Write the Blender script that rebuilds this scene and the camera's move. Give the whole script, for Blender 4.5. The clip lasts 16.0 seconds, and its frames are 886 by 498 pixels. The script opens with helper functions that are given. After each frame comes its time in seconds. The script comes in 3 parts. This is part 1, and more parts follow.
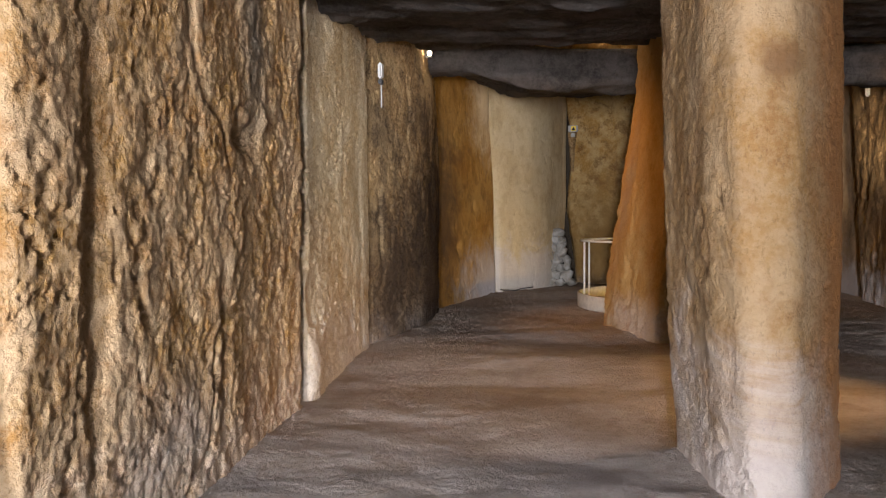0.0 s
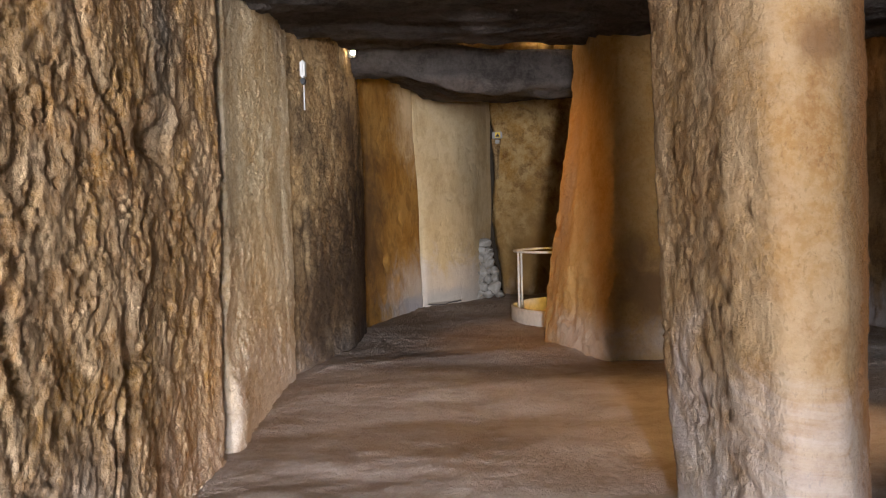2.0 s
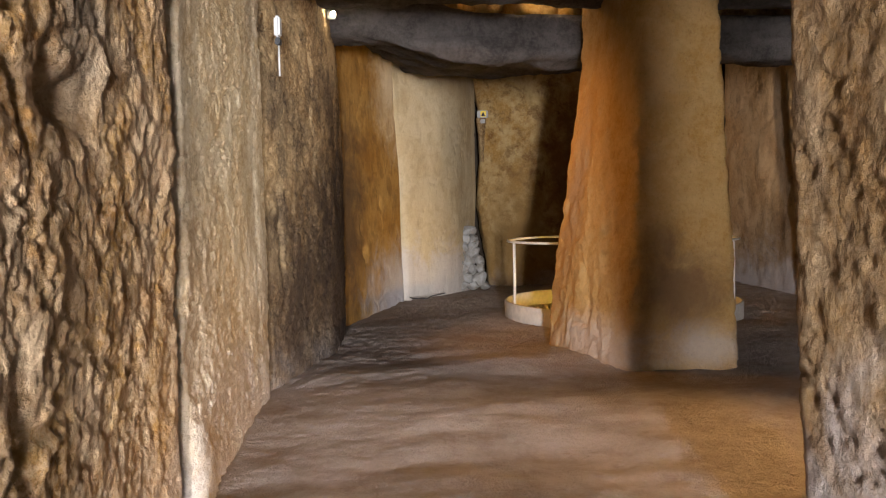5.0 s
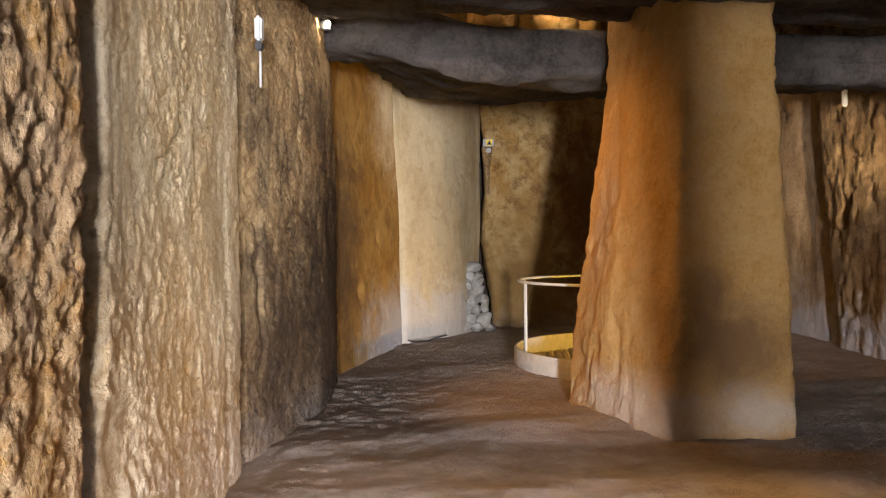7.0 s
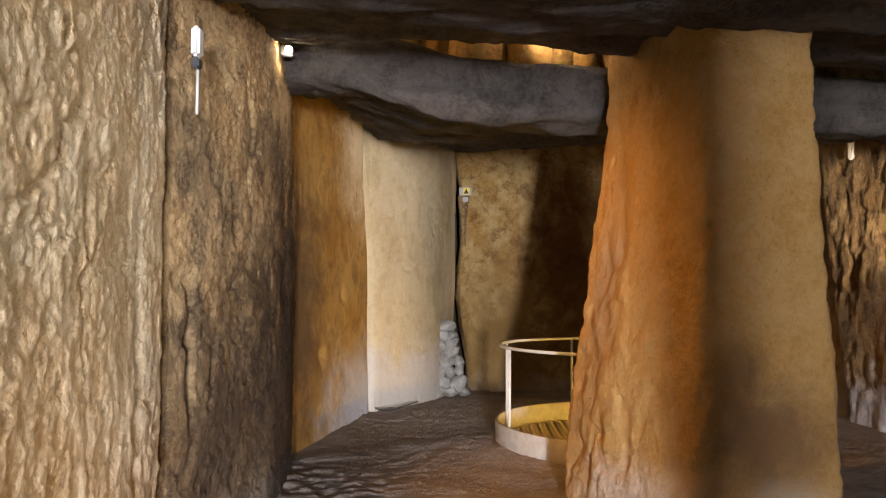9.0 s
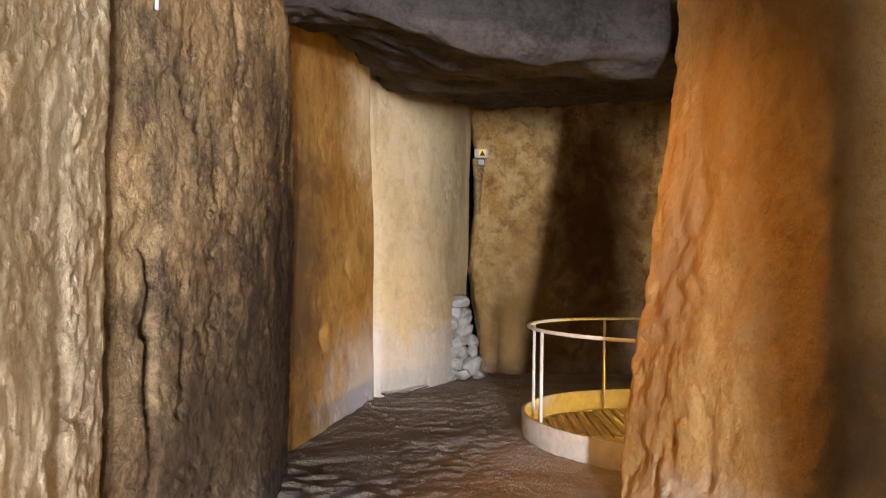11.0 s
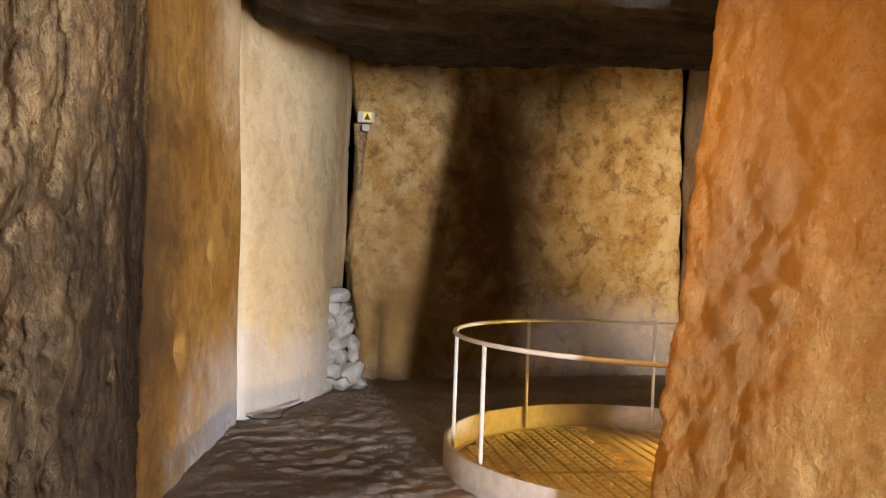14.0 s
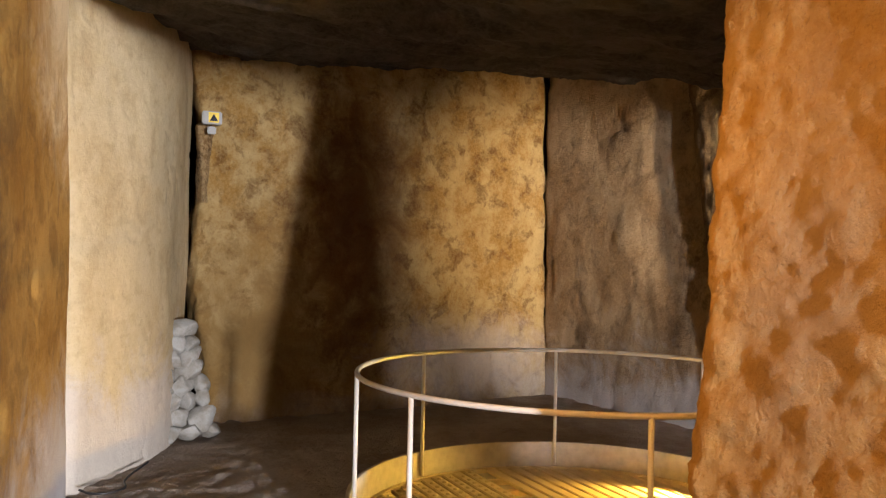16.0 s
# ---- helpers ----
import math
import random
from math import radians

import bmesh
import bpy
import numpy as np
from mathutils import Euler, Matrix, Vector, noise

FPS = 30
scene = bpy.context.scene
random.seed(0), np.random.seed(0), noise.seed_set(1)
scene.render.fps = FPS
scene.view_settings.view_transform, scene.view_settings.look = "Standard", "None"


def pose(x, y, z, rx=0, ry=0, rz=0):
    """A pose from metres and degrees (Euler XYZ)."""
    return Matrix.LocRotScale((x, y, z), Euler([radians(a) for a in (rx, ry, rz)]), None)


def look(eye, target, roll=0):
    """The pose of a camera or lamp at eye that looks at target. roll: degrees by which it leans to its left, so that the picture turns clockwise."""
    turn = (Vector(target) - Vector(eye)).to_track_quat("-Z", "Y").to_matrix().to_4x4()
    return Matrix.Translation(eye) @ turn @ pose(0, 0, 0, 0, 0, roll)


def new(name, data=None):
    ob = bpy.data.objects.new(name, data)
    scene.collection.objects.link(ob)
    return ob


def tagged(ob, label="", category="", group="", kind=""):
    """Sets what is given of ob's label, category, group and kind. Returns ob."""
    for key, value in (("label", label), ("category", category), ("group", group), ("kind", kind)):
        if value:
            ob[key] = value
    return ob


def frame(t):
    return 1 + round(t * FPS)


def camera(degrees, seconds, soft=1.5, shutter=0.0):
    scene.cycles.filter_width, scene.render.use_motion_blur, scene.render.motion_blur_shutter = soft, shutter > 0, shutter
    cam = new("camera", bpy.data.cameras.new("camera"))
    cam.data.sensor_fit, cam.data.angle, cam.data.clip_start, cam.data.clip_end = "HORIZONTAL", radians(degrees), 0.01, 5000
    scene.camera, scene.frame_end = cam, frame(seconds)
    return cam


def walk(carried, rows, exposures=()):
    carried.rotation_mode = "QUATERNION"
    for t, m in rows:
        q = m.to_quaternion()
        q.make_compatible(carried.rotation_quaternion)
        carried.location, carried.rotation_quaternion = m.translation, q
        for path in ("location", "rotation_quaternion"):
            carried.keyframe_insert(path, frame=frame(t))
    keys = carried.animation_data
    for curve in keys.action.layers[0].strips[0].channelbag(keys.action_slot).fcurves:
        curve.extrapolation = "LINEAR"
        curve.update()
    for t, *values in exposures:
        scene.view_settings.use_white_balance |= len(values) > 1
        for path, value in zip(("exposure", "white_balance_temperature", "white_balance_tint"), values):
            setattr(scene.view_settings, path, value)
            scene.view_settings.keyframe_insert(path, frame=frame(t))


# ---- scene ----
cam = camera(58.0, 16.0, 1.2)
PATH = [
    (0, (0.318, 0.381, 1.393), (0.251, 2.379, 1.321), -0.3),
    (0.5, (0.287, 0.584, 1.4), (0.216, 2.581, 1.319), -1.7),
    (1, (0.238, 0.815, 1.431), (0.241, 2.815, 1.404), -1.3),
    (1.5, (0.187, 0.999, 1.444), (0.223, 2.998, 1.39), -1.0),
    (2, (0.061, 1.196, 1.437), (0.217, 3.19, 1.385), -1.4),
    (2.5, (-0.056, 1.375, 1.449), (0.143, 3.363, 1.357), -1.2),
    (3, (-0.114, 1.514, 1.458), (0.155, 3.494, 1.364), -1.3),
    (3.5, (-0.116, 1.736, 1.46), (0.127, 3.718, 1.365), -1.2),
    (4, (-0.114, 2.013, 1.506), (0.124, 3.997, 1.436), -1.1),
    (4.2, (-0.125, 2.099, 1.508), (0.11, 4.083, 1.409), -1.0),
    (6.3, (-0.161, 3.187, 1.499), (0.112, 5.168, 1.459), -1.2),
    (6.5, (-0.136, 3.308, 1.513), (0.133, 5.29, 1.508), -0.9),
    (7, (-0.107, 3.578, 1.549), (0.145, 5.562, 1.534), -0.5),
    (7.5, (-0.136, 3.904, 1.597), (0.173, 5.879, 1.657), -0.6),
    (8, (-0.146, 4.138, 1.623), (0.191, 6.109, 1.665), -1.5),
    (8.5, (-0.103, 4.423, 1.638), (0.236, 6.391, 1.739), -0.7),
    (9, (-0.027, 4.709, 1.667), (0.303, 6.679, 1.774), 0.3),
    (9.2, (-0.004, 4.825, 1.667), (0.327, 6.797, 1.721), -0.1),
    (11.3, (-0.066, 6.202, 1.67), (0.287, 8.171, 1.699), 1.4),
    (11.5, (-0.065, 6.329, 1.672), (0.315, 8.293, 1.683), 1.3),
    (12, (-0.111, 6.694, 1.68), (0.295, 8.653, 1.685), 0.0),
    (12.5, (-0.162, 7.019, 1.705), (0.319, 8.961, 1.687), 0.2),
    (13, (-0.159, 7.393, 1.689), (0.365, 9.323, 1.71), 1.4),
    (13.5, (-0.179, 7.764, 1.705), (0.45, 9.663, 1.725), 2.6),
    (14, (-0.286, 8.121, 1.709), (0.465, 9.975, 1.712), 2.1),
    (14.5, (-0.366, 8.468, 1.74), (0.548, 10.247, 1.732), 0.2),
    (15, (-0.379, 8.793, 1.719), (0.593, 10.541, 1.69), 1.3),
    (15.5, (-0.369, 9.096, 1.771), (0.704, 10.784, 1.753), 2.3),
    (16, (-0.458, 9.386, 1.826), (0.712, 11.007, 1.863), 1.2),
]
walk(cam, [(t, look(eye, target, roll)) for t, eye, target, roll in PATH],
     [(0, -0.4), (4, -0.1), (7, 0.25), (9, 0.3), (12.5, 0.52), (16, 0.52)])

WELL, WELL_R = (3.75, 13.5), 1.66
RAIL_Z, RIM_Z = 1.05, 0.2

# ---- world and large lights ----
world = bpy.data.worlds.new("world")
scene.world = world
world.use_nodes = True
wn = world.node_tree.nodes
sky = wn.new("ShaderNodeTexSky")
sky.sky_type, sky.sun_disc = "NISHITA", False
sky.sun_elevation, sky.sun_rotation = radians(50), radians(150)
world.node_tree.links.new(sky.outputs[0], wn["Background"].inputs[0])
wn["Background"].inputs[1].default_value = 0.1


def area_lamp(name, eye, target, width, height, watts, colour):
    data = bpy.data.lights.new(name, "AREA")
    data.shape, data.size, data.size_y, data.energy, data.color = "RECTANGLE", width, height, watts, colour
    ob = new(name, data)
    ob.matrix_world = look(eye, target)
    return ob


def spot_lamp(name, eye, target, watts, colour, angle=120, blend=0.9, radius=0.05):
    data = bpy.data.lights.new(name, "SPOT")
    data.energy, data.color, data.spot_size, data.spot_blend, data.shadow_soft_size = watts, colour, radians(angle), blend, radius
    ob = new(name, data)
    ob.matrix_world = look(eye, target)
    return ob


def bulb(name, place, watts, colour, radius=0.04):
    data = bpy.data.lights.new(name, "POINT")
    data.energy, data.color, data.shadow_soft_size = watts, colour, radius
    ob = new(name, data)
    ob.location = place
    return ob


# daylight that comes in by the open front of the tomb, behind the walk
area_lamp("entrance_daylight", (-1.0, -8.0, 1.15), (0.6, 10.0, 1.7), 0.6, 2.0, 4100, (0.97, 0.97, 1.06))
# added fill that brightens the left stones, with no opening of its own
area_lamp("left_wall_fill", (0.25, -5.6, 1.5), (-1.0, 5.0, 1.4), 0.5, 2.0, 400, (1.0, 0.92, 0.84))
area_lamp("entrance_right_bay", (0.8, -8.0, 1.3), (3.6, 12.0, 1.5), 1.2, 1.7, 2050, (0.95, 0.96, 1.08))
# skylight that falls steeply through the same opening
area_lamp("entrance_skylight", (1.0, -10.0, 5.2), (0.6, 1.0, 0.0), 8.0, 4.0, 13000, (0.48, 0.66, 1.0))
# halogen spots on top of the standing stones, and the lamp in the well
WARM = (1.0, 0.5, 0.14)
spot_lamp("halogen_left", (-0.1, 11.3, 3.55), (2.5, 11.3, 1.2), 290, (1.0, 0.46, 0.11), 84)
# added spot that brightens the back stone's right half; no fitting built for it
spot_lamp("back_stone_fill", (6.2, 11.2, 2.8), (7.35, 18.0, 2.5), 1250, (1.0, 0.78, 0.52), 41, 0.9)
bulb("halogen_right_glow", (6.2, 11.5, 3.35), 2.5, WARM)
spot_lamp("halogen_right_near", (5.4, 6.3, 2.8), (1.6, 7.0, 0.0), 1000, (1.0, 0.56, 0.21), 56)
# added fill to brighten the pale stone, not a lamp of the place
spot_lamp("pale_stone_fill", (5.4, 6.5, 2.9), (-0.8, 7.9, 2.1), 760, (1.0, 0.88, 0.70), 30, 1.0)
bulb("halogen_in_gap", (0.35, 11.92, 4.12), 20, WARM, 0.02)
bulb("halogen_in_gap_far", (2.3, 11.92, 4.12), 12, (1.0, 0.7, 0.4), 0.02)
spot_lamp("well_lamp", (WELL[0] + 0.3, WELL[1] - 0.1, -0.12), (WELL[0] + 0.31, WELL[1], -0.55), 50, (1.0, 0.5, 0.1), 168, 0.4, 0.05)
spot_lamp("well_lamp_side", (WELL[0] + 1.35, WELL[1] + 0.15, 0.15), (WELL[0] - 0.6, WELL[1] - 0.15, -0.03), 190, (1.0, 0.58, 0.1), 130, 0.5, 0.04)


# ---- noise on arrays ----
def value_noise(p, seed=0):
    """Smooth noise in -1..1 at the rows of p."""
    i = np.floor(p).astype(np.int64)
    f = p - i
    f = f * f * f * (f * (f * 6 - 15) + 10)
    total = np.zeros(len(p))
    for dx in (0, 1):
        for dy in (0, 1):
            for dz in (0, 1):
                h = ((i[:, 0] + dx) * 374761393 + (i[:, 1] + dy) * 668265263 + (i[:, 2] + dz) * 2147483647 + seed * 1274126177) & 0xFFFFFFFF
                h = ((h ^ (h >> 13)) * 1103515245) & 0xFFFFFFFF
                h = ((h ^ (h >> 16)) * 2246822519) & 0xFFFFFFFF
                h = h ^ (h >> 15)
                w = (f[:, 0] if dx else 1 - f[:, 0]) * (f[:, 1] if dy else 1 - f[:, 1]) * (f[:, 2] if dz else 1 - f[:, 2])
                total += w * ((h & 0xFFFF) / 32767.5 - 1)
    return total


def fbm(p, scale, octaves=3, seed=0, stretch=(1, 1, 1)):
    q = p * (np.array(stretch) * scale)
    out, amp, norm = np.zeros(len(p)), 1.0, 0.0
    for k in range(octaves):
        out += amp * value_noise(q + 17.3 * k, seed + k)
        norm += amp
        q, amp = q * 2.03, amp * 0.5
    return out / norm


def cells(p, scale, stretch=(1, 1, 1), seed=0):
    """Distance to the nearest of scattered points: round scales with sharp valleys between them."""
    q = p * (np.array(stretch) * scale)
    q = q + 0.35 * np.column_stack([value_noise(q * 0.7 + 9.1 * k, seed + 40 + k) for k in range(3)])
    base = np.floor(q).astype(np.int64)
    best = np.full(len(p), 9.0)
    for dx in (-1, 0, 1):
        for dy in (-1, 0, 1):
            for dz in (-1, 0, 1):
                c = base + np.array((dx, dy, dz))
                h = (c[:, 0] * 374761393 + c[:, 1] * 668265263 + c[:, 2] * 1440662683 + seed * 1274126177) & 0xFFFFFFFF
                h = ((h ^ (h >> 13)) * 1103515245) & 0xFFFFFFFF
                h = ((h ^ (h >> 16)) * 2246822519) & 0xFFFFFFFF
                d2 = np.zeros(len(p))
                for k in range(3):
                    d2 += (c[:, k] + ((h >> (9 * k)) & 511) / 511.0 - q[:, k]) ** 2
                best = np.minimum(best, d2)
    return np.sqrt(best)


def smooth(a, b, x):
    t = np.clip((x - a) / (b - a), 0, 1)
    return t * t * (3 - 2 * t)


# ---- materials ----
def material(name):
    m = bpy.data.materials.new(name)
    m.use_nodes = True
    return m, m.node_tree.nodes, m.node_tree.links, m.node_tree.nodes["Principled BSDF"]


def plain(name, colour, rough=0.5, metal=0.0, grain=0.04):
    m, n, l, b = material(name)
    b.inputs["Roughness"].default_value, b.inputs["Metallic"].default_value = rough, metal
    geo, tex, ramp = n.new("ShaderNodeNewGeometry"), n.new("ShaderNodeTexNoise"), n.new("ShaderNodeValToRGB")
    tex.inputs["Scale"].default_value, tex.inputs["Detail"].default_value = 14.0, 5.0
    l.new(geo.outputs["Position"], tex.inputs["Vector"])
    for e, k in zip(ramp.color_ramp.elements, (1 - 6 * grain, 1 + 2 * grain)):
        e.color = (*[min(1, c * k) for c in colour], 1)
    l.new(tex.outputs["Fac"], ramp.inputs["Fac"])
    l.new(ramp.outputs["Color"], b.inputs["Base Color"])
    return m


def glow(name, colour, strength):
    m, n, l, b = material(name)
    b.inputs["Emission Color"].default_value, b.inputs["Emission Strength"].default_value = (*colour, 1), strength
    return m


def stone(name, light, dark, stain, stain_amount=0.5, rough_bump=0.5, fine=1.0, streak=0.5, patch=1.1, seed=0.0, speck=1.0, grain=24.0, blotch=0.0, pale_foot=(0.0, 0.0), soot=(0.0, 0.0, 0.0), marks=()):
    """Weathered stone: two tones in broad clouds, streaks down the face, stains, pits and grain."""
    m, n, l, b = material(name)
    light, dark, stain = (tuple(max(0.004, sum(tone) / 3 + (c - sum(tone) / 3) * 1.1) * 0.52 for c in tone) for tone in (light, dark, stain))
    b.inputs["Roughness"].default_value = 0.88
    b.inputs["Specular IOR Level"].default_value = 0.25
    geo = n.new("ShaderNodeNewGeometry")
    shift = n.new("ShaderNodeVectorMath")
    shift.operation = "ADD"
    shift.inputs[1].default_value = (seed, seed * 1.7, seed * 0.6)
    l.new(geo.outputs["Position"], shift.inputs[0])

    def tex(scale, detail=6.0, rough=0.6, flat=1.0, distort=0.0):
        t = n.new("ShaderNodeTexNoise")
        t.inputs["Scale"].default_value, t.inputs["Detail"].default_value = scale, detail
        t.inputs["Roughness"].default_value, t.inputs["Distortion"].default_value = rough, distort
        source = shift
        if flat != 1.0:
            source = n.new("ShaderNodeVectorMath")
            source.operation = "MULTIPLY"
            source.inputs[1].default_value = (1, 1, flat)
            l.new(shift.outputs[0], source.inputs[0])
        l.new(source.outputs[0], t.inputs["Vector"])
        return t.outputs["Fac"]

    def ramp(value, lo, hi):
        r = n.new("ShaderNodeMapRange")
        r.interpolation_type = "SMOOTHSTEP"
        r.inputs["From Min"].default_value, r.inputs["From Max"].default_value = lo, hi
        l.new(value, r.inputs["Value"])
        return r.outputs["Result"]

    def times(value, k):
        r = n.new("ShaderNodeMath")
        r.operation = "MULTIPLY"
        l.new(value, r.inputs[0])
        r.inputs[1].default_value = k
        return r.outputs[0]

    def blend(factor, one, two, mode="MIX"):
        x = n.new("ShaderNodeMix")
        x.data_type, x.blend_type = "RGBA", mode
        l.new(factor, x.inputs["Factor"])
        for sock, v in ((x.inputs["A"], one), (x.inputs["B"], two)):
            if isinstance(v, tuple):
                sock.default_value = (*v, 1)
            else:
                l.new(v, sock)
        return x.outputs["Result"]

    colour = blend(ramp(tex(patch, 7, 0.68, 0.9, 0.3), 0.36, 0.64), dark, light)
    colour = blend(times(ramp(tex(3.2, 7, 0.68, 0.7, 0.2), 0.52, 0.72), streak), colour, tuple(c * 0.55 for c in dark))
    colour = blend(times(ramp(tex(1.7, 9, 0.74, 1.0, 0.25), 0.55, 0.68), stain_amount), colour, stain)
    colour = blend(times(ramp(tex(4.2, 5, 0.6, 1.0, 0.5), 0.48, 0.66), blotch), colour, stain)
    colour = blend(times(ramp(tex(26, 4, 0.7), 0.42, 0.6), 0.45 * speck), colour, tuple(min(1, c * 1.18 + 0.02) for c in light))
    colour = blend(times(ramp(tex(60, 3, 0.6, 0.5), 0.57, 0.7), 0.55 * speck), colour, tuple(c * 0.35 for c in dark))
    if pale_foot[1] or soot[2]:
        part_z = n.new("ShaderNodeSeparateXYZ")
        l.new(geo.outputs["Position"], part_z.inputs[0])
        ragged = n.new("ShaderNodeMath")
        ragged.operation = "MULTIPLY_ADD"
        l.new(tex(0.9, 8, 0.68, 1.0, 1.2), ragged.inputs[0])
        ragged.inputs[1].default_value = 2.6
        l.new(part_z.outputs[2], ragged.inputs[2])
    if soot[2]:
        # old soot and grease in a ragged belt
        a, c = ramp(ragged.outputs[0], soot[0] + 1.0, soot[0] + 1.5), ramp(ragged.outputs[0], soot[1] + 1.7, soot[1] + 1.2)
        both = n.new("ShaderNodeMath")
        both.operation = "MULTIPLY"
        l.new(a, both.inputs[0])
        l.new(c, both.inputs[1])
        colour = blend(times(both.outputs[0], soot[2]), colour, (0.10, 0.055, 0.025))
    if pale_foot[1]:
        # pale ragged foot: lime salts and cool skylight, both put into the colour
        colour = blend(times(ramp(ragged.outputs[0], pale_foot[0] + 1.75, pale_foot[0] + 0.95), pale_foot[1]), colour, (0.57, 0.56, 0.575))
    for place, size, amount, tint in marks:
        # a single patch with a ragged edge; carries stains, painted shade and painted light
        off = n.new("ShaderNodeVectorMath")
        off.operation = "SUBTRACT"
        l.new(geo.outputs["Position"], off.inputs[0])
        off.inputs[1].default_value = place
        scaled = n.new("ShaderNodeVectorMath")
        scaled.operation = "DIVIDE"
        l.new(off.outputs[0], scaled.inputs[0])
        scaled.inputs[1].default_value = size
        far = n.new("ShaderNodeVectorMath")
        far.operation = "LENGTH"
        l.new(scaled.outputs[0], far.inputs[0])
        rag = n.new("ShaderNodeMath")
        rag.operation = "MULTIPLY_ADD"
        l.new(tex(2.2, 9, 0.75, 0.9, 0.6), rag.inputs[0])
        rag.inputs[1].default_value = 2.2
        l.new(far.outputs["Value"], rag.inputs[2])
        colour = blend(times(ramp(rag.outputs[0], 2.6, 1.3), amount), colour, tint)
    l.new(colour, b.inputs["Base Color"])
    add = n.new("ShaderNodeMath")
    add.operation = "ADD"
    l.new(tex(grain, 6, 0.7, 0.95), add.inputs[0])
    l.new(times(tex(85, 4, 0.6), 0.2), add.inputs[1])
    bump = n.new("ShaderNodeBump")
    bump.inputs["Strength"].default_value, bump.inputs["Distance"].default_value = rough_bump, 0.03 * fine
    l.new(add.outputs[0], bump.inputs["Height"])
    l.new(bump.outputs["Normal"], b.inputs["Normal"])
    return m


# tints: pale foot from salts and painted skylight; dark for patches and painted shade
FOOT_GREY, DARK_BROWN = (0.58, 0.565, 0.57), (0.05, 0.03, 0.018)
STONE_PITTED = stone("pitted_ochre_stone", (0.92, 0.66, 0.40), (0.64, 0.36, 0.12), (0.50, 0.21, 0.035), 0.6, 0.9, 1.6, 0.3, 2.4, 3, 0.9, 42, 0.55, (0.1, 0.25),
                     marks=[((-0.97, 5.3, 2.5), (0.4, 0.24, 0.5), 0.85, (0.15, 0.13, 0.10)), ((-0.97, 4.1, 0.3), (0.5, 0.6, 0.4), 0.5, (0.34, 0.30, 0.27))])
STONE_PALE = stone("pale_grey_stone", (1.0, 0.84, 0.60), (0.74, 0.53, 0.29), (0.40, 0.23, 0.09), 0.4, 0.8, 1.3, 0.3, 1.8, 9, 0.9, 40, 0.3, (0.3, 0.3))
# second mark: soot and painted-in shade on the far end; others darken the face
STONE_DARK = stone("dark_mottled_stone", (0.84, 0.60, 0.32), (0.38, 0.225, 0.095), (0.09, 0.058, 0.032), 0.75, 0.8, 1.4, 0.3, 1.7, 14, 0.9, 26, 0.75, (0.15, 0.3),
                   marks=[((-0.4, 11.4, 0.6), (2.5, 2.6, 1.5), 0.8, (0.05, 0.032, 0.02)), ((-0.15, 12.9, 1.3), (2.6, 2.3, 1.8), 0.97, (0.02, 0.011, 0.006)), ((-0.7, 9.5, 2.5), (0.8, 0.5, 0.5), 0.5, DARK_BROWN), ((-0.65, 9.9, 0.6), (1.0, 0.8, 0.75), 0.65, DARK_BROWN), ((-0.3, 11.6, 0.5), (0.8, 0.6, 0.45), 0.6, DARK_BROWN), ((-0.35, 11.2, 2.75), (0.8, 0.7, 0.35), 0.55, DARK_BROWN)])
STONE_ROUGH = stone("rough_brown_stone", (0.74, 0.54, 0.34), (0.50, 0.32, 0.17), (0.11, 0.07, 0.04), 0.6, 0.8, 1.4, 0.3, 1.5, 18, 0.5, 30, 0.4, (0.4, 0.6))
# marks paint in shade on the left end and daylight on the top
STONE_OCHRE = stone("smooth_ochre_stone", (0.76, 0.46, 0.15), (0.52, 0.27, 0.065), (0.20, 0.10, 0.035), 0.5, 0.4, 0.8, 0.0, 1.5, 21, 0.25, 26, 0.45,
                    marks=[((-0.1, 13.4, 1.5), (1.1, 0.95, 1.5), 0.8, DARK_BROWN), ((0.75, 15.8, 0.1), (1.0, 1.7, 0.75), 0.85, FOOT_GREY), ((0.5, 15.7, 3.8), (1.0, 0.9, 1.1), 0.95, (0.80, 0.68, 0.46))])
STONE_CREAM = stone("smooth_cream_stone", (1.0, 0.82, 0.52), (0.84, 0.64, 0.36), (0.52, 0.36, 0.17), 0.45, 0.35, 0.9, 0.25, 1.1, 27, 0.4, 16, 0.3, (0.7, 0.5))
# first mark paints in the far pillar's shadow, last one low daylight at right
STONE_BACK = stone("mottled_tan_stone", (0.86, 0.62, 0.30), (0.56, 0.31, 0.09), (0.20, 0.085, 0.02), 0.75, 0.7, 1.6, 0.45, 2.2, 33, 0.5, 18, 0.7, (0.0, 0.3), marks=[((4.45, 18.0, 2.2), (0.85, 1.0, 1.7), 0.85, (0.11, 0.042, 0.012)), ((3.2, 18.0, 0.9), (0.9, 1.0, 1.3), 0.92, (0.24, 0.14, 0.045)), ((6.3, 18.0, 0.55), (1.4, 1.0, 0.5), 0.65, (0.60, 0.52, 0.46))])
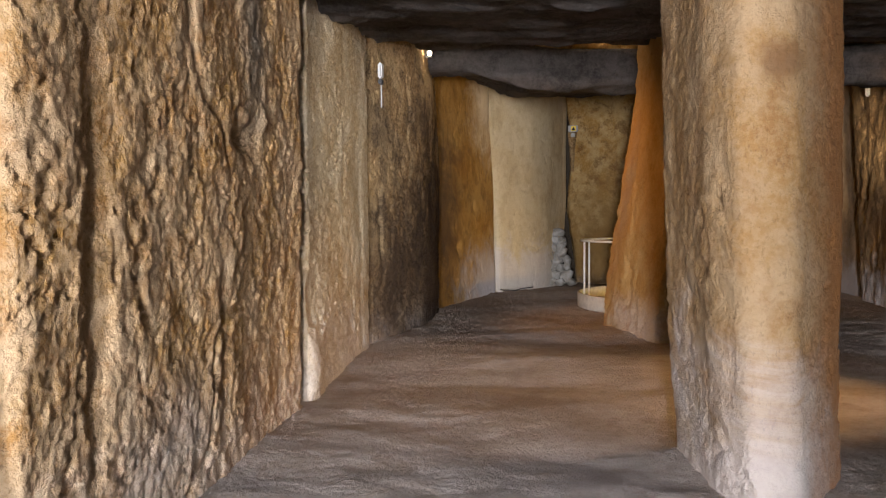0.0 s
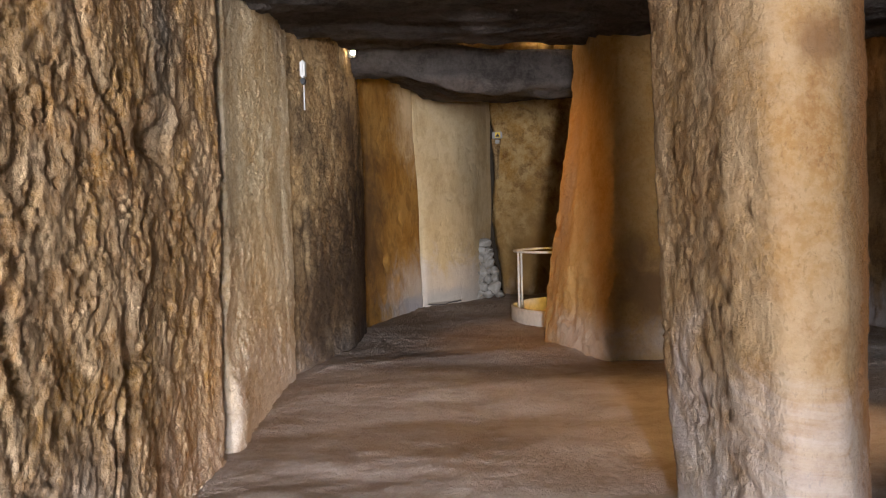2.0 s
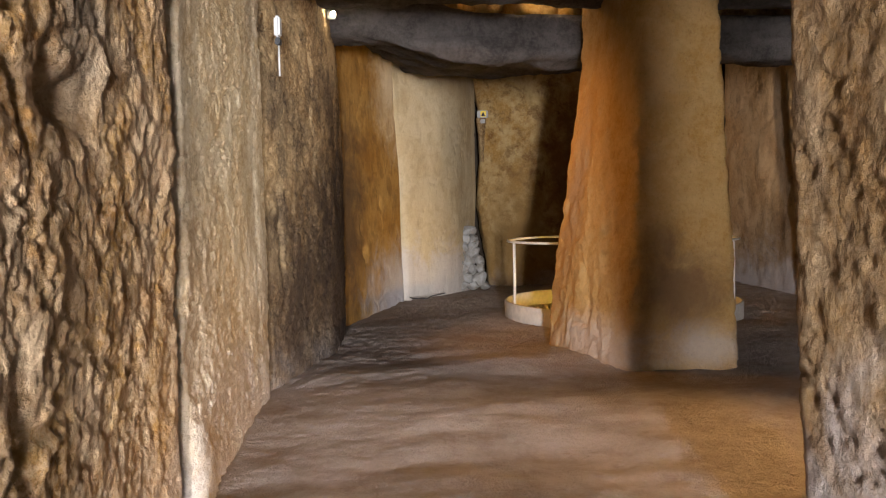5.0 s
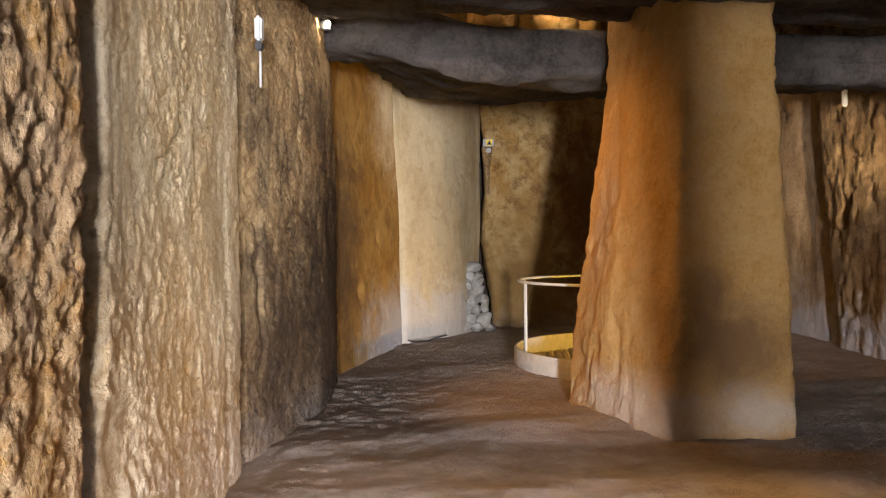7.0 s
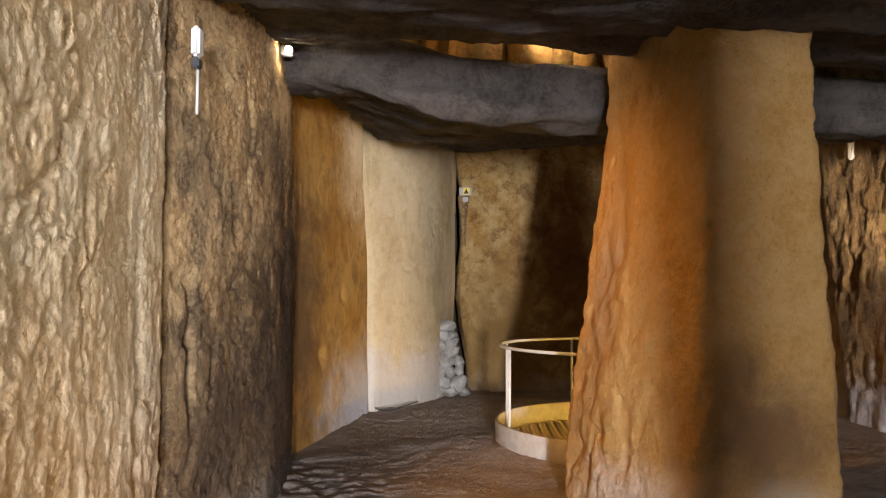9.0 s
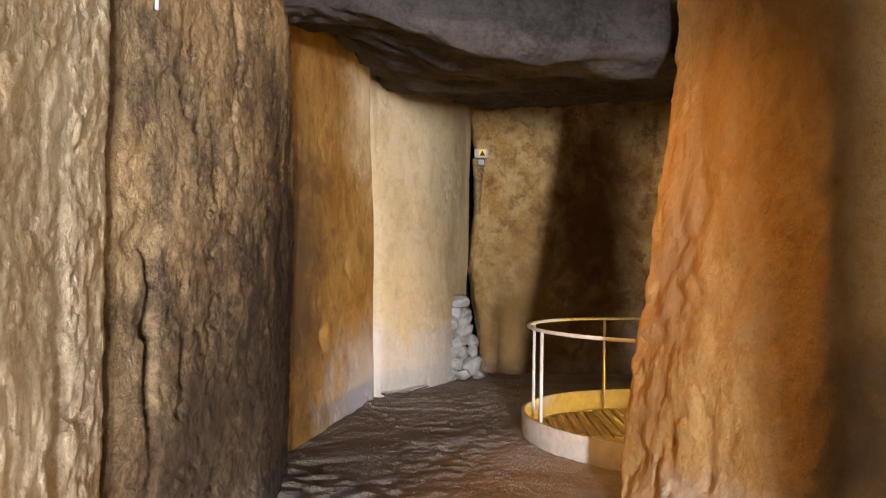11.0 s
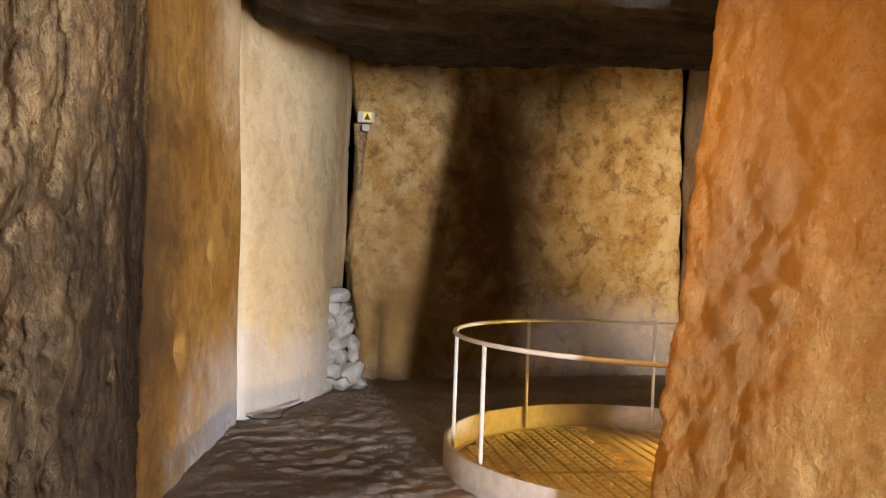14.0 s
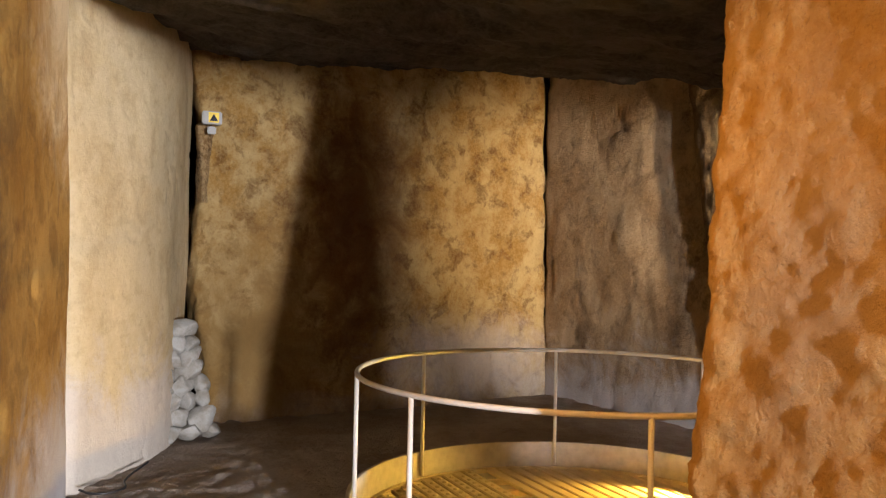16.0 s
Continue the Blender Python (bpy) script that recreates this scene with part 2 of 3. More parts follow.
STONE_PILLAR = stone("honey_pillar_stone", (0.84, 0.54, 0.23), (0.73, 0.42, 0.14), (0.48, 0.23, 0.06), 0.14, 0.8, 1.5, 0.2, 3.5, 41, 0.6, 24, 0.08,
                     marks=[((2.35, 11.0, 1.9), (0.3, 0.28, 1.2), 0.6, (0.30, 0.21, 0.14)), ((2.95, 9.6, 0.72), (0.46, 1.0, 0.42), 0.85, (0.15, 0.08, 0.035)), ((2.8, 9.6, 1.15), (0.2, 1.0, 0.22), 0.6, (0.13, 0.07, 0.03)), ((3.2, 9.6, 0.15), (0.5, 1.0, 0.2), 0.35, FOOT_GREY), ((2.3, 10.2, 0.1), (0.5, 1.0, 0.3), 0.4, FOOT_GREY)])
# first mark is a dark patch; second paints the right side's shade
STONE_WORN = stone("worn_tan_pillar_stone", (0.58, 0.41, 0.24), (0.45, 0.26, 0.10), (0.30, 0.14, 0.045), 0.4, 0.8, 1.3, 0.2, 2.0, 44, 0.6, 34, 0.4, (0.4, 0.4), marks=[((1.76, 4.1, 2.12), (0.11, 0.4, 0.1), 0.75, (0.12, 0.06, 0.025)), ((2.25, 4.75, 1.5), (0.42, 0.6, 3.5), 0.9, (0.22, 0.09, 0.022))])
STONE_CAP = stone("sooty_grey_stone", (0.18, 0.157, 0.14), (0.07, 0.059, 0.05), (0.02, 0.017, 0.014), 0.6, 0.9, 1.6, 0.4, 2.4, 47, 0.6, 20)
STONE_RUBBLE = stone("white_rubble_stone", (0.72, 0.70, 0.65), (0.48, 0.44, 0.37), (0.40, 0.33, 0.25), 0.3, 0.5, 0.6, 0.2, 5.0, 55, 0.3)
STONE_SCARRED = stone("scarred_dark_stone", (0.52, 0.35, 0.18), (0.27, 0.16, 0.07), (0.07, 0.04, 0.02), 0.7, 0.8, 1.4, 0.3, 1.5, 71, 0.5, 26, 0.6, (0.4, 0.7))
EARTH = stone("packed_earth", (0.92, 0.80, 0.70), (0.60, 0.48, 0.38), (0.38, 0.26, 0.17), 0.5, 1.0, 2.4, 0.1, 0.8, 61, 0.3, 16, 0.25)
BACKING = stone("dark_earth_backing", (0.12, 0.09, 0.06), (0.06, 0.045, 0.03), (0.03, 0.02, 0.015), 0.6, 0.6, 1.0, 0.2, 1.5, 66)
WHITE_METAL = plain("white_painted_steel", (0.78, 0.75, 0.68), 0.4)
GRATE = plain("galvanised_grating", (0.72, 0.60, 0.36), 0.5, 0.2)
LIME = plain("white_limewashed_concrete", (0.62, 0.58, 0.50), 0.85, 0.0, 0.07)
GREY_BOX = plain("grey_plastic", (0.36, 0.35, 0.32), 0.5)
SILVER = plain("pale_grey_plastic", (0.52, 0.51, 0.48), 0.4)
YELLOW = plain("yellow_plastic", (0.85, 0.6, 0.03), 0.45)
BLACK = plain("black_plastic", (0.02, 0.02, 0.02), 0.5)
HALOGEN = glow("halogen_bulb", (1.0, 0.82, 0.55), 150)


# ---- building helpers ----
def mesh_object(name, verts, faces, mat, parent=None, label="", flat=False):
    me = bpy.data.meshes.new(name)
    me.from_pydata([tuple(v) for v in verts], [], faces)
    me.update()
    if not flat:
        me.polygons.foreach_set("use_smooth", [True] * len(me.polygons))
    me.materials.append(mat)
    ob = new(name, me)
    ob.parent = parent
    return tagged(ob, label)


def part(name, bm, mat, parent=None, label="", flat=True):
    me = bpy.data.meshes.new(name)
    bmesh.ops.recalc_face_normals(bm, faces=bm.faces)
    bm.to_mesh(me)
    bm.free()
    if not flat:
        me.polygons.foreach_set("use_smooth", [True] * len(me.polygons))
    me.materials.append(mat)
    ob = new(name, me)
    ob.parent = parent
    return tagged(ob, label)


def box(sx, sy, sz, at=(0, 0, 0), bevel=0.0, m=None):
    bm = bmesh.new()
    bmesh.ops.create_cube(bm, size=1)
    bmesh.ops.scale(bm, vec=(sx, sy, sz), verts=bm.verts)
    if bevel:
        bmesh.ops.bevel(bm, geom=bm.edges[:], offset=bevel, segments=2, affect="EDGES")
    bmesh.ops.translate(bm, vec=at, verts=bm.verts)
    if m is not None:
        bmesh.ops.transform(bm, matrix=m, verts=bm.verts)
    return bm


def rod(a, b, r, sides=12):
    bm = bmesh.new()
    a, b = Vector(a), Vector(b)
    m = Matrix.Translation((a + b) / 2) @ (b - a).to_track_quat("Z", "Y").to_matrix().to_4x4()
    bmesh.ops.create_cone(bm, cap_ends=True, segments=sides, radius1=r, radius2=r, depth=(b - a).length, matrix=m)
    return bm


def round_polygon(pts, cut, steps=4):
    """Corners of a plan polygon rounded off by cut metres."""
    out, n = [], len(pts)
    for i in range(n):
        p, q, r = (np.array(pts[(i + k) % n], float) for k in (-1, 0, 1))
        a = q + (p - q) / np.linalg.norm(p - q) * min(cut, np.linalg.norm(p - q) * 0.45)
        c = q + (r - q) / np.linalg.norm(r - q) * min(cut, np.linalg.norm(r - q) * 0.45)
        for k in range(steps + 1):
            t = k / steps
            out.append((1 - t) ** 2 * a + 2 * t * (1 - t) * q + t * t * c)
    return np.array(out)


def rock(name, plan, z0, top, mat, res=0.03, cut=0.08, warp=None, relief=None, crown=0.12, facing=None, label="", category="", group=""):
    """A standing block on a plan polygon (counter-clockwise). top: height, or a function of the plan's rows. warp(p) moves points,
    relief(p) gives the depth of its surface, crown is how far the upper edge is rounded; the side turned from `facing` is coarse."""
    ring = round_polygon(plan, cut)
    nxt = np.roll(ring, -1, 0)
    loop = []
    for a, b in zip(ring, nxt):
        d = b - a
        length = np.linalg.norm(d)
        if length < 1e-6:
            continue
        normal = np.array((d[1], -d[0])) / length
        step = res if facing is None or normal @ np.array(facing) > -0.35 else res * 8
        k = max(1, int(round(length / step)))
        loop += [a + d * (j / k) for j in range(k)]
    loop = np.array(loop)
    n = len(loop)
    tops = top(loop) if callable(top) else np.full(n, float(top))
    levels = max(6, int((tops.max() - z0) / res))
    centre = loop.mean(0)
    rows = []
    for j in range(levels + 1):
        v = j / levels
        z = z0 + (tops - z0) * v
        left = (1 - v) * (tops - z0)
        inset = np.where(left < crown, crown - np.sqrt(np.maximum(0, crown ** 2 - (crown - np.minimum(left, crown)) ** 2)), 0)
        pull = centre - loop
        pull = pull / np.maximum(np.linalg.norm(pull, axis=1), 1e-6)[:, None]
        xy = loop + pull * (inset * 0.8)[:, None]
        rows.append(np.column_stack((xy, z)))
    p = np.concatenate(rows)
    if warp:
        p = warp(p)
    if relief:
        g = p.reshape(levels + 1, n, 3)
        du = np.roll(g, -1, 1) - np.roll(g, 1, 1)
        dv = np.gradient(g, axis=0)
        nor = np.cross(du, dv)
        nor /= np.maximum(np.linalg.norm(nor, axis=2), 1e-9)[..., None]
        p = p + nor.reshape(-1, 3) * relief(p)[:, None]
    idx = np.arange((levels + 1) * n).reshape(levels + 1, n)
    a, b = idx[:-1], idx[1:]
    faces = np.stack((a, np.roll(a, -1, 1), np.roll(b, -1, 1), b), -1).reshape(-1, 4).tolist()
    verts = p.tolist()
    verts.append(p[-n:].mean(0).tolist())
    c = len(verts) - 1
    last = idx[-1].tolist()
    faces += [(last[i], last[(i + 1) % n], c) for i in range(n)]
    ob = mesh_object(name, verts, faces, mat)
    return tagged(ob, label, category, group)


def wall_plan(a, b, thick, ends=(0.0, 0.0)):
    """Plan of a slab whose room face runs from a to b, with the room on the right of that way."""
    a, b = np.array(a, float), np.array(b, float)
    t = (b - a) / np.linalg.norm(b - a)
    n = np.array((-t[1], t[0]))
    return [a, b, b + n * thick + t * ends[1], a + n * thick - t * ends[0]]


def edge_shift(a, b, low, high):
    """A warp that slides the slab's two ends along its face: low and high are lists of (height, metres)."""
    a, b = np.array(a, float), np.array(b, float)
    length = np.linalg.norm(b - a)
    t = (b - a) / length

    def warp(p):
        s = np.clip(((p[:, :2] - a) @ t) / length, 0, 1)
        d0 = np.interp(p[:, 2], [h for h, _ in low], [v for _, v in low])
        d1 = np.interp(p[:, 2], [h for h, _ in high], [v for _, v in high])
        p = p.copy()
        p[:, :2] += ((d0 * (1 - s) + d1 * s)[:, None]) * t
        return p
    return warp


def combine(*steps):
    def warp(p):
        for f in steps:
            p = f(p)
        return p
    return warp


def chips(p, scale, seed, stretch=(1, 1, 1), layers=4.0):
    """Flaked surface: flat plates one above the other, with crisp broken edges."""
    q = fbm(p, scale, 4, seed, stretch) * layers
    base = np.floor(q)
    return (base + smooth(0.41, 0.59, q - base)) / layers


def fluted(seed, deep=0.05, fine=0.02, tall=0.45, size=14.0):
    """Relief of a weathered face: scales and pits a few centimetres across, drawn out down the stone, and a few long grooves."""
    def relief(p):
        big = fbm(p, 0.9, 3, seed, (1, 1, 0.5)) * deep
        flute = fbm(p, 4.0, 3, seed + 5, (1, 1, tall))
        groove = smooth(0.06, 0.0, np.abs(fbm(p, 1.2, 3, seed + 20, (1, 1, 0.6)))) * smooth(0.05, 0.3, fbm(p, 0.9, 2, seed + 25))
        pits = smooth(0.22, 0.42, fbm(p, 9.0, 3, seed + 9, (1, 1, tall)))
        some = 0.25 + 0.75 * smooth(-0.25, 0.3, fbm(p, 2.2, 3, seed + 30))
        scales = (0.55 - cells(p, size, (1, 1, tall), seed)) + 0.4 * (0.55 - cells(p, size * 1.9, (1, 1, tall), seed + 2))
        plates = chips(p, size * 0.42, seed + 37, (1, 1, tall * 0.75), 4.0) * (0.5 + 0.5 * smooth(-0.3, 0.3, fbm(p, 0.8, 2, seed + 41)))
        holes = smooth(0.30, 0.46, fbm(p, size * 0.5, 3, seed + 45, (1, 1, tall))) * smooth(-0.1, 0.35, fbm(p, 1.6, 2, seed + 47))
        return (big + flute * fine * 0.9 - pits * fine * 0.8 + scales * fine * 0.5 * some + plates * fine * 1.5 - holes * fine * 1.6
                + fbm(p, size * 1.1, 3, seed + 33, (1, 1, tall)) * fine * 0.7 - groove * fine * 2.2)
    return relief


def dented(relief, *dents):
    """A relief with single hollows (or, with minus, knobs): each a place, its half widths and its depth."""
    def both(p):
        r = relief(p)
        for place, size, depth in dents:
            q = (p + 0.05 * np.column_stack([fbm(p, 6, 2, 200 + k) for k in range(3)]) - np.array(place)) / np.array(size)
            r = r - depth * np.exp(-(q * q).sum(1))
        return r
    return both


def gentle(seed, deep=0.04, fine=0.008):
    def relief(p):
        return (fbm(p, 0.8, 3, seed, (1, 1, 0.6)) * deep + fbm(p, 5, 4, seed + 3, (1, 1, 0.6)) * fine * 1.4
                - smooth(0.25, 0.5, fbm(p, 6, 2, seed + 7, (1, 1, 0.6))) * fine * 1.6
                + chips(p, 2.6, seed + 21, (1, 1, 0.9)) * fine * 2.0 * smooth(-0.2, 0.3, fbm(p, 0.9, 2, seed + 23)))
    return relief


def pocked(seed):
    """A smooth face with scattered pocks and a few shallow cracks."""
    base = gentle(seed, 0.05, 0.0032)

    def relief(p):
        where = smooth(0.0, 0.4, fbm(p, 1.1, 2, seed + 11))
        crack = smooth(0.03, 0.0, np.abs(fbm(p, 1.0, 4, seed + 17, (1, 1, 0.8)))) * smooth(0.1, 0.35, fbm(p, 1.4, 2, seed + 19))
        return base(p) - smooth(0.32, 0.6, fbm(p, 10, 4, seed + 13)) * 0.012 * where - crack * 0.012
    return relief


def scaly(seed):
    smooth_part, rough_part = gentle(seed, 0.07, 0.003), fluted(seed + 50, 0.0, 0.009, 0.75, 14)
    return lambda p: smooth_part(p) + fbm(p, 3.2, 4, seed + 70) * 0.015 + fbm(p, 9.0, 4, seed + 73) * 0.010 + chips(p, 6.5, seed + 77, (1, 1, 1.1), 4.0) * 0.027 + rough_part(p) * (0.45 + 0.65 * smooth(1.4, 0.3, p[:, 2] + 0.6 * fbm(p, 1.5, 2, seed + 60)))


# ---- floor and closing walls ----
def floor_sheet():
    xs, ys = np.arange(-3.4, 10.0, 0.04), np.arange(-1.0, 19.6, 0.035)
    gx, gy = np.meshgrid(xs, ys)
    p = np.column_stack((gx.ravel(), gy.ravel(), np.zeros(gx.size)))
    z = fbm(p, 0.8, 3, 70, (0.7, 1, 1)) * 0.022 + fbm(p, 3.0, 3, 75, (0.9, 1.1, 1)) * 0.012
    z += fbm(p, 0.85, 3, 91, (0.45, 1.0, 1)) * 0.06 * smooth(13.5, 11.0, p[:, 1])
    z += (0.5 - cells(p, 6.0, (0.9, 1.1, 1), 79)) * (0.016 + 0.04 * smooth(8.5, 12.0, p[:, 1])) * smooth(-0.25, 0.3, fbm(p, 0.7, 2, 84)) + (0.5 - cells(p, 13.0, (1, 1, 1), 83)) * (0.005 + 0.006 * smooth(7.5, 10.5, p[:, 1])) + fbm(p, 12, 2, 88, (0.9, 1.1, 1)) * 0.006
    ring = np.hypot(p[:, 0] - WELL[0], p[:, 1] - WELL[1])
    z = z - 0.02
    keep = ring.reshape(gx.shape) > WELL_R - 0.05
    p[:, 2] = z
    idx = np.arange(gx.size).reshape(gx.shape)
    ok = keep[:-1, :-1] & keep[1:, 1:] & keep[:-1, 1:] & keep[1:, :-1]
    f = np.stack((idx[:-1, :-1], idx[:-1, 1:], idx[1:, 1:], idx[1:, :-1]), -1)[ok].tolist()
    ob = mesh_object("floor", p.tolist(), f, EARTH)
    return tagged(ob, "uneven trodden grey-brown earth floor of the chamber", "floor", "", "structure")


floor_sheet()
# ground outside and under the entrance passage
tagged(part("ground", box(60, 40, 0.3, (0, -21.0, -0.2)), EARTH), "bare earth ground before the entrance", "ground", "", "structure")
tagged(part("wall_left", box(0.5, 26, 6, (-3.2, 6.5, 2.0), m=Matrix.Rotation(radians(-8), 4, "Z")), BACKING), "dark earth packed behind the standing stones", "wall", "", "structure")
tagged(part("wall_right", box(0.5, 32, 6, (8.0, 7.5, 2.0), m=Matrix.Rotation(radians(-4), 4, "Z")), BACKING), "dark earth packed behind the standing stones", "wall", "", "structure")
tagged(part("wall_north", box(16, 0.5, 6.4, (4, 19.6, 2.2)), BACKING), "dark earth packed behind the back stones", "wall", "", "structure")
for x0, x1 in ((-8.0, -1.9), (6.0, 9.5)):
    tagged(part("wall_south", box(x1 - x0, 0.6, 6, ((x0 + x1) / 2, -5.0, 2.0)), BACKING), "earth wall beside the entrance", "wall", "", "structure")
tagged(part("lintel", box(7.9, 0.6, 2.5, (2.05, -5.0, 3.95)), BACKING), "earth above the entrance", "wall", "", "structure")
tagged(part("ceiling", box(22, 29, 0.4, (2.0, 6.0, 5.2)), BACKING), "earth mound above the capstones", "ceiling", "", "structure")

# ---- standing stones ----
GROUP = "standing stones of the chamber"


def standing(a, b, thick, top, mat, res, relief, label, cut=0.08, crown=0.12, low=((0, 0), (4, 0)), high=((0, 0), (4, 0)), extra=None, ends=(0.0, 0.0)):
    t = np.array(b, float) - np.array(a, float)
    n = (t[1], -t[0])
    n = np.array(n) / np.linalg.norm(t)
    plan = wall_plan(a, b, thick, ends)
    steps = [edge_shift(a, b, low, high)] + ([extra] if extra else [])
    return rock("standing_stone", plan, -0.25, top, mat, res, cut, combine(*steps), relief, crown, n, label, "standing stone", GROUP)


standing((-1.3, -1.2), (-1.2, 2.7), 0.6, 3.0, STONE_PITTED, 0.05, fluted(1), "rough pitted ochre standing stone with deep runnels")
standing((-1.16, 2.9), (-0.935, 6.32), 0.6, 3.3, STONE_PITTED, 0.0125, dented(fluted(11, 0.06, 0.0135, 1.15, 29), ((-0.97, 5.15, 1.9), (0.3, 0.2, 0.08), 0.13), ((-0.95, 5.45, 2.0), (0.3, 0.06, 0.12), -0.04), ((-0.95, 3.45, 1.2), (0.3, 0.06, 0.9), 0.07), ((-0.95, 4.75, 0.7), (0.3, 0.05, 0.35), 0.07)), "broad ochre standing stone, deeply fluted and pitted", 0.1)
standing((-0.93, 6.53), (-0.80, 9.22), 0.45, 3.6, STONE_PALE, 0.0125, dented(fluted(23, 0.03, 0.0105, 1.25, 30), ((-0.92, 6.6, 0.75), (0.3, 0.22, 0.22), 0.04), ((-0.92, 6.62, 0.2), (0.3, 0.2, 0.25), -0.05), ((-0.84, 8.75, 0.9), (0.3, 0.05, 0.8), 0.05)), "pale grey standing stone with fine vertical runnels", 0.05,
         low=((0, 0), (0.9, -0.05), (1.5, 0.02), (3.5, 0.05)))
def dark_bulge(p):
    p = p.copy()
    s = np.clip((p[:, 1] - 9.28) / 3.84, 0, 1)
    p[:, 0] += 0.17 * np.sin(np.pi * s)
    return p


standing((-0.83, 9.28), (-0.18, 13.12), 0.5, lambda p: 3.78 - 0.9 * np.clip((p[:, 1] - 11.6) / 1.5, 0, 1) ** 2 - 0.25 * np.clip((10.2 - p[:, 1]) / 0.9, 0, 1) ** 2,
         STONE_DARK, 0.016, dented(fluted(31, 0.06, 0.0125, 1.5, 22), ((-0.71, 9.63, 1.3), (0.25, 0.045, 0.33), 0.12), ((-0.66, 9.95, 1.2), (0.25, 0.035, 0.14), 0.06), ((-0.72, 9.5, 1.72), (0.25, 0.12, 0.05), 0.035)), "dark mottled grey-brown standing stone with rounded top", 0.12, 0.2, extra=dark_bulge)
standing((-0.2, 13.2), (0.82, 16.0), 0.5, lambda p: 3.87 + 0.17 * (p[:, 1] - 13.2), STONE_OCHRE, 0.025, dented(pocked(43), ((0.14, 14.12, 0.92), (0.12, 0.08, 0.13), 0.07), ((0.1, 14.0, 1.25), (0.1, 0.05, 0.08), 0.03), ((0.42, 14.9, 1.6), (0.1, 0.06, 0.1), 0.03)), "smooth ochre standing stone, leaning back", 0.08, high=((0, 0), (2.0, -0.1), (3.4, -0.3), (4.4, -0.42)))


def cream_bulge(p):
    p = p.copy()
    s = np.clip((p[:, 1] - 16.0) / 2.2, 0, 1)
    p[:, 0] += 0.16 * np.sin(np.pi * s)
    p[:, 1] -= 0.10 * np.sin(np.pi * s)
    return p


standing((0.84, 16.06), (2.42, 18.25), 0.5, 4.6, STONE_CREAM, 0.025, pocked(53), "tall smooth cream-coloured standing stone, gently curved", 0.16, extra=cream_bulge,
         low=((0, 0), (1.0, 0.02), (2.2, -0.1), (3.4, -0.28), (4.3, -0.36)), high=((0, -0.3), (0.6, -0.1), (1.2, 0.1), (2.0, 0.19), (4, 0.27)))
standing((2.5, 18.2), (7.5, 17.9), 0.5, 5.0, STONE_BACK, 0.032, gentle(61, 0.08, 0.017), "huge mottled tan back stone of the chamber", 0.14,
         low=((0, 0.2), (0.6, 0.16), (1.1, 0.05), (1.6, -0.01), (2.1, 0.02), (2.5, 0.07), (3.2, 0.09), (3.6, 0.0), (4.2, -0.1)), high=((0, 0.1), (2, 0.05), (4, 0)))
standing((7.56, 17.98), (7.30, 14.75), 0.5, 5.0, STONE_ROUGH, 0.05, fluted(71, 0.06, 0.011, 0.8, 11), "rough grey-brown standing stone beside the back stone", 0.1)
standing((7.12, 14.45), (6.6, 10.9), 0.5, 4.6, STONE_SCARRED, 0.04, fluted(83, 0.12, 0.03, 0.7, 7), "dark rough standing stone with deep hollows", 0.15, low=((0, 0), (1.9, -0.5), (3.2, -0.72), (4.4, -0.92)))
standing((6.5, 10.7), (6.0, 7.2), 0.5, 4.4, STONE_SCARRED, 0.07, fluted(91, 0.07, 0.03), "dark rough standing stone", 0.15)

# ---- pillars ----
# unseen pillar, slimmed and placed so its shadow falls on the next one
rock("stone_pillar", [(0.58, -1.7), (0.95, -1.7), (0.97, -0.9), (0.6, -0.9)], -0.25, 3.05, STONE_WORN, 0.1, 0.08, None, gentle(95), 0.1, None,
     "unseen plain tan stone pillar near the entrance, placed for its shadow", "stone pillar", "pillars of the chamber")


# light blocker added out of view: shades the floor from the right bay's lamp
rock("stone_pillar", [(1.95, -1.1), (3.3, -1.1), (3.3, -0.4), (1.95, -0.4)], -0.25, 3.05, STONE_WORN, 0.1, 0.08, None, gentle(97), 0.1, None,
     "added unseen tan block that keeps entrance light off the right floor", "stone pillar", "pillars of the chamber")


def pillar_near(p):
    p = p.copy()
    z = p[:, 2]
    p[:, 0] += np.interp(z, (0, 0.6, 1.6, 3.2), (0.06, 0.02, 0.0, -0.03))
    k = np.interp(z, (-0.2, 0.3, 1.6, 3.2), (0.92, 0.93, 1.0, 1.02))
    p[:, 0] = 1.8 + (p[:, 0] - 1.8) * k
    return p


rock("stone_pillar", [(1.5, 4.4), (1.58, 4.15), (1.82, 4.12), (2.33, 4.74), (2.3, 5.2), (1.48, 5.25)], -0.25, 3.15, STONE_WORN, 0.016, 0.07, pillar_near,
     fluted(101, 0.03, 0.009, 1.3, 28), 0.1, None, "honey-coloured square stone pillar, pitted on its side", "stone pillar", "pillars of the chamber")


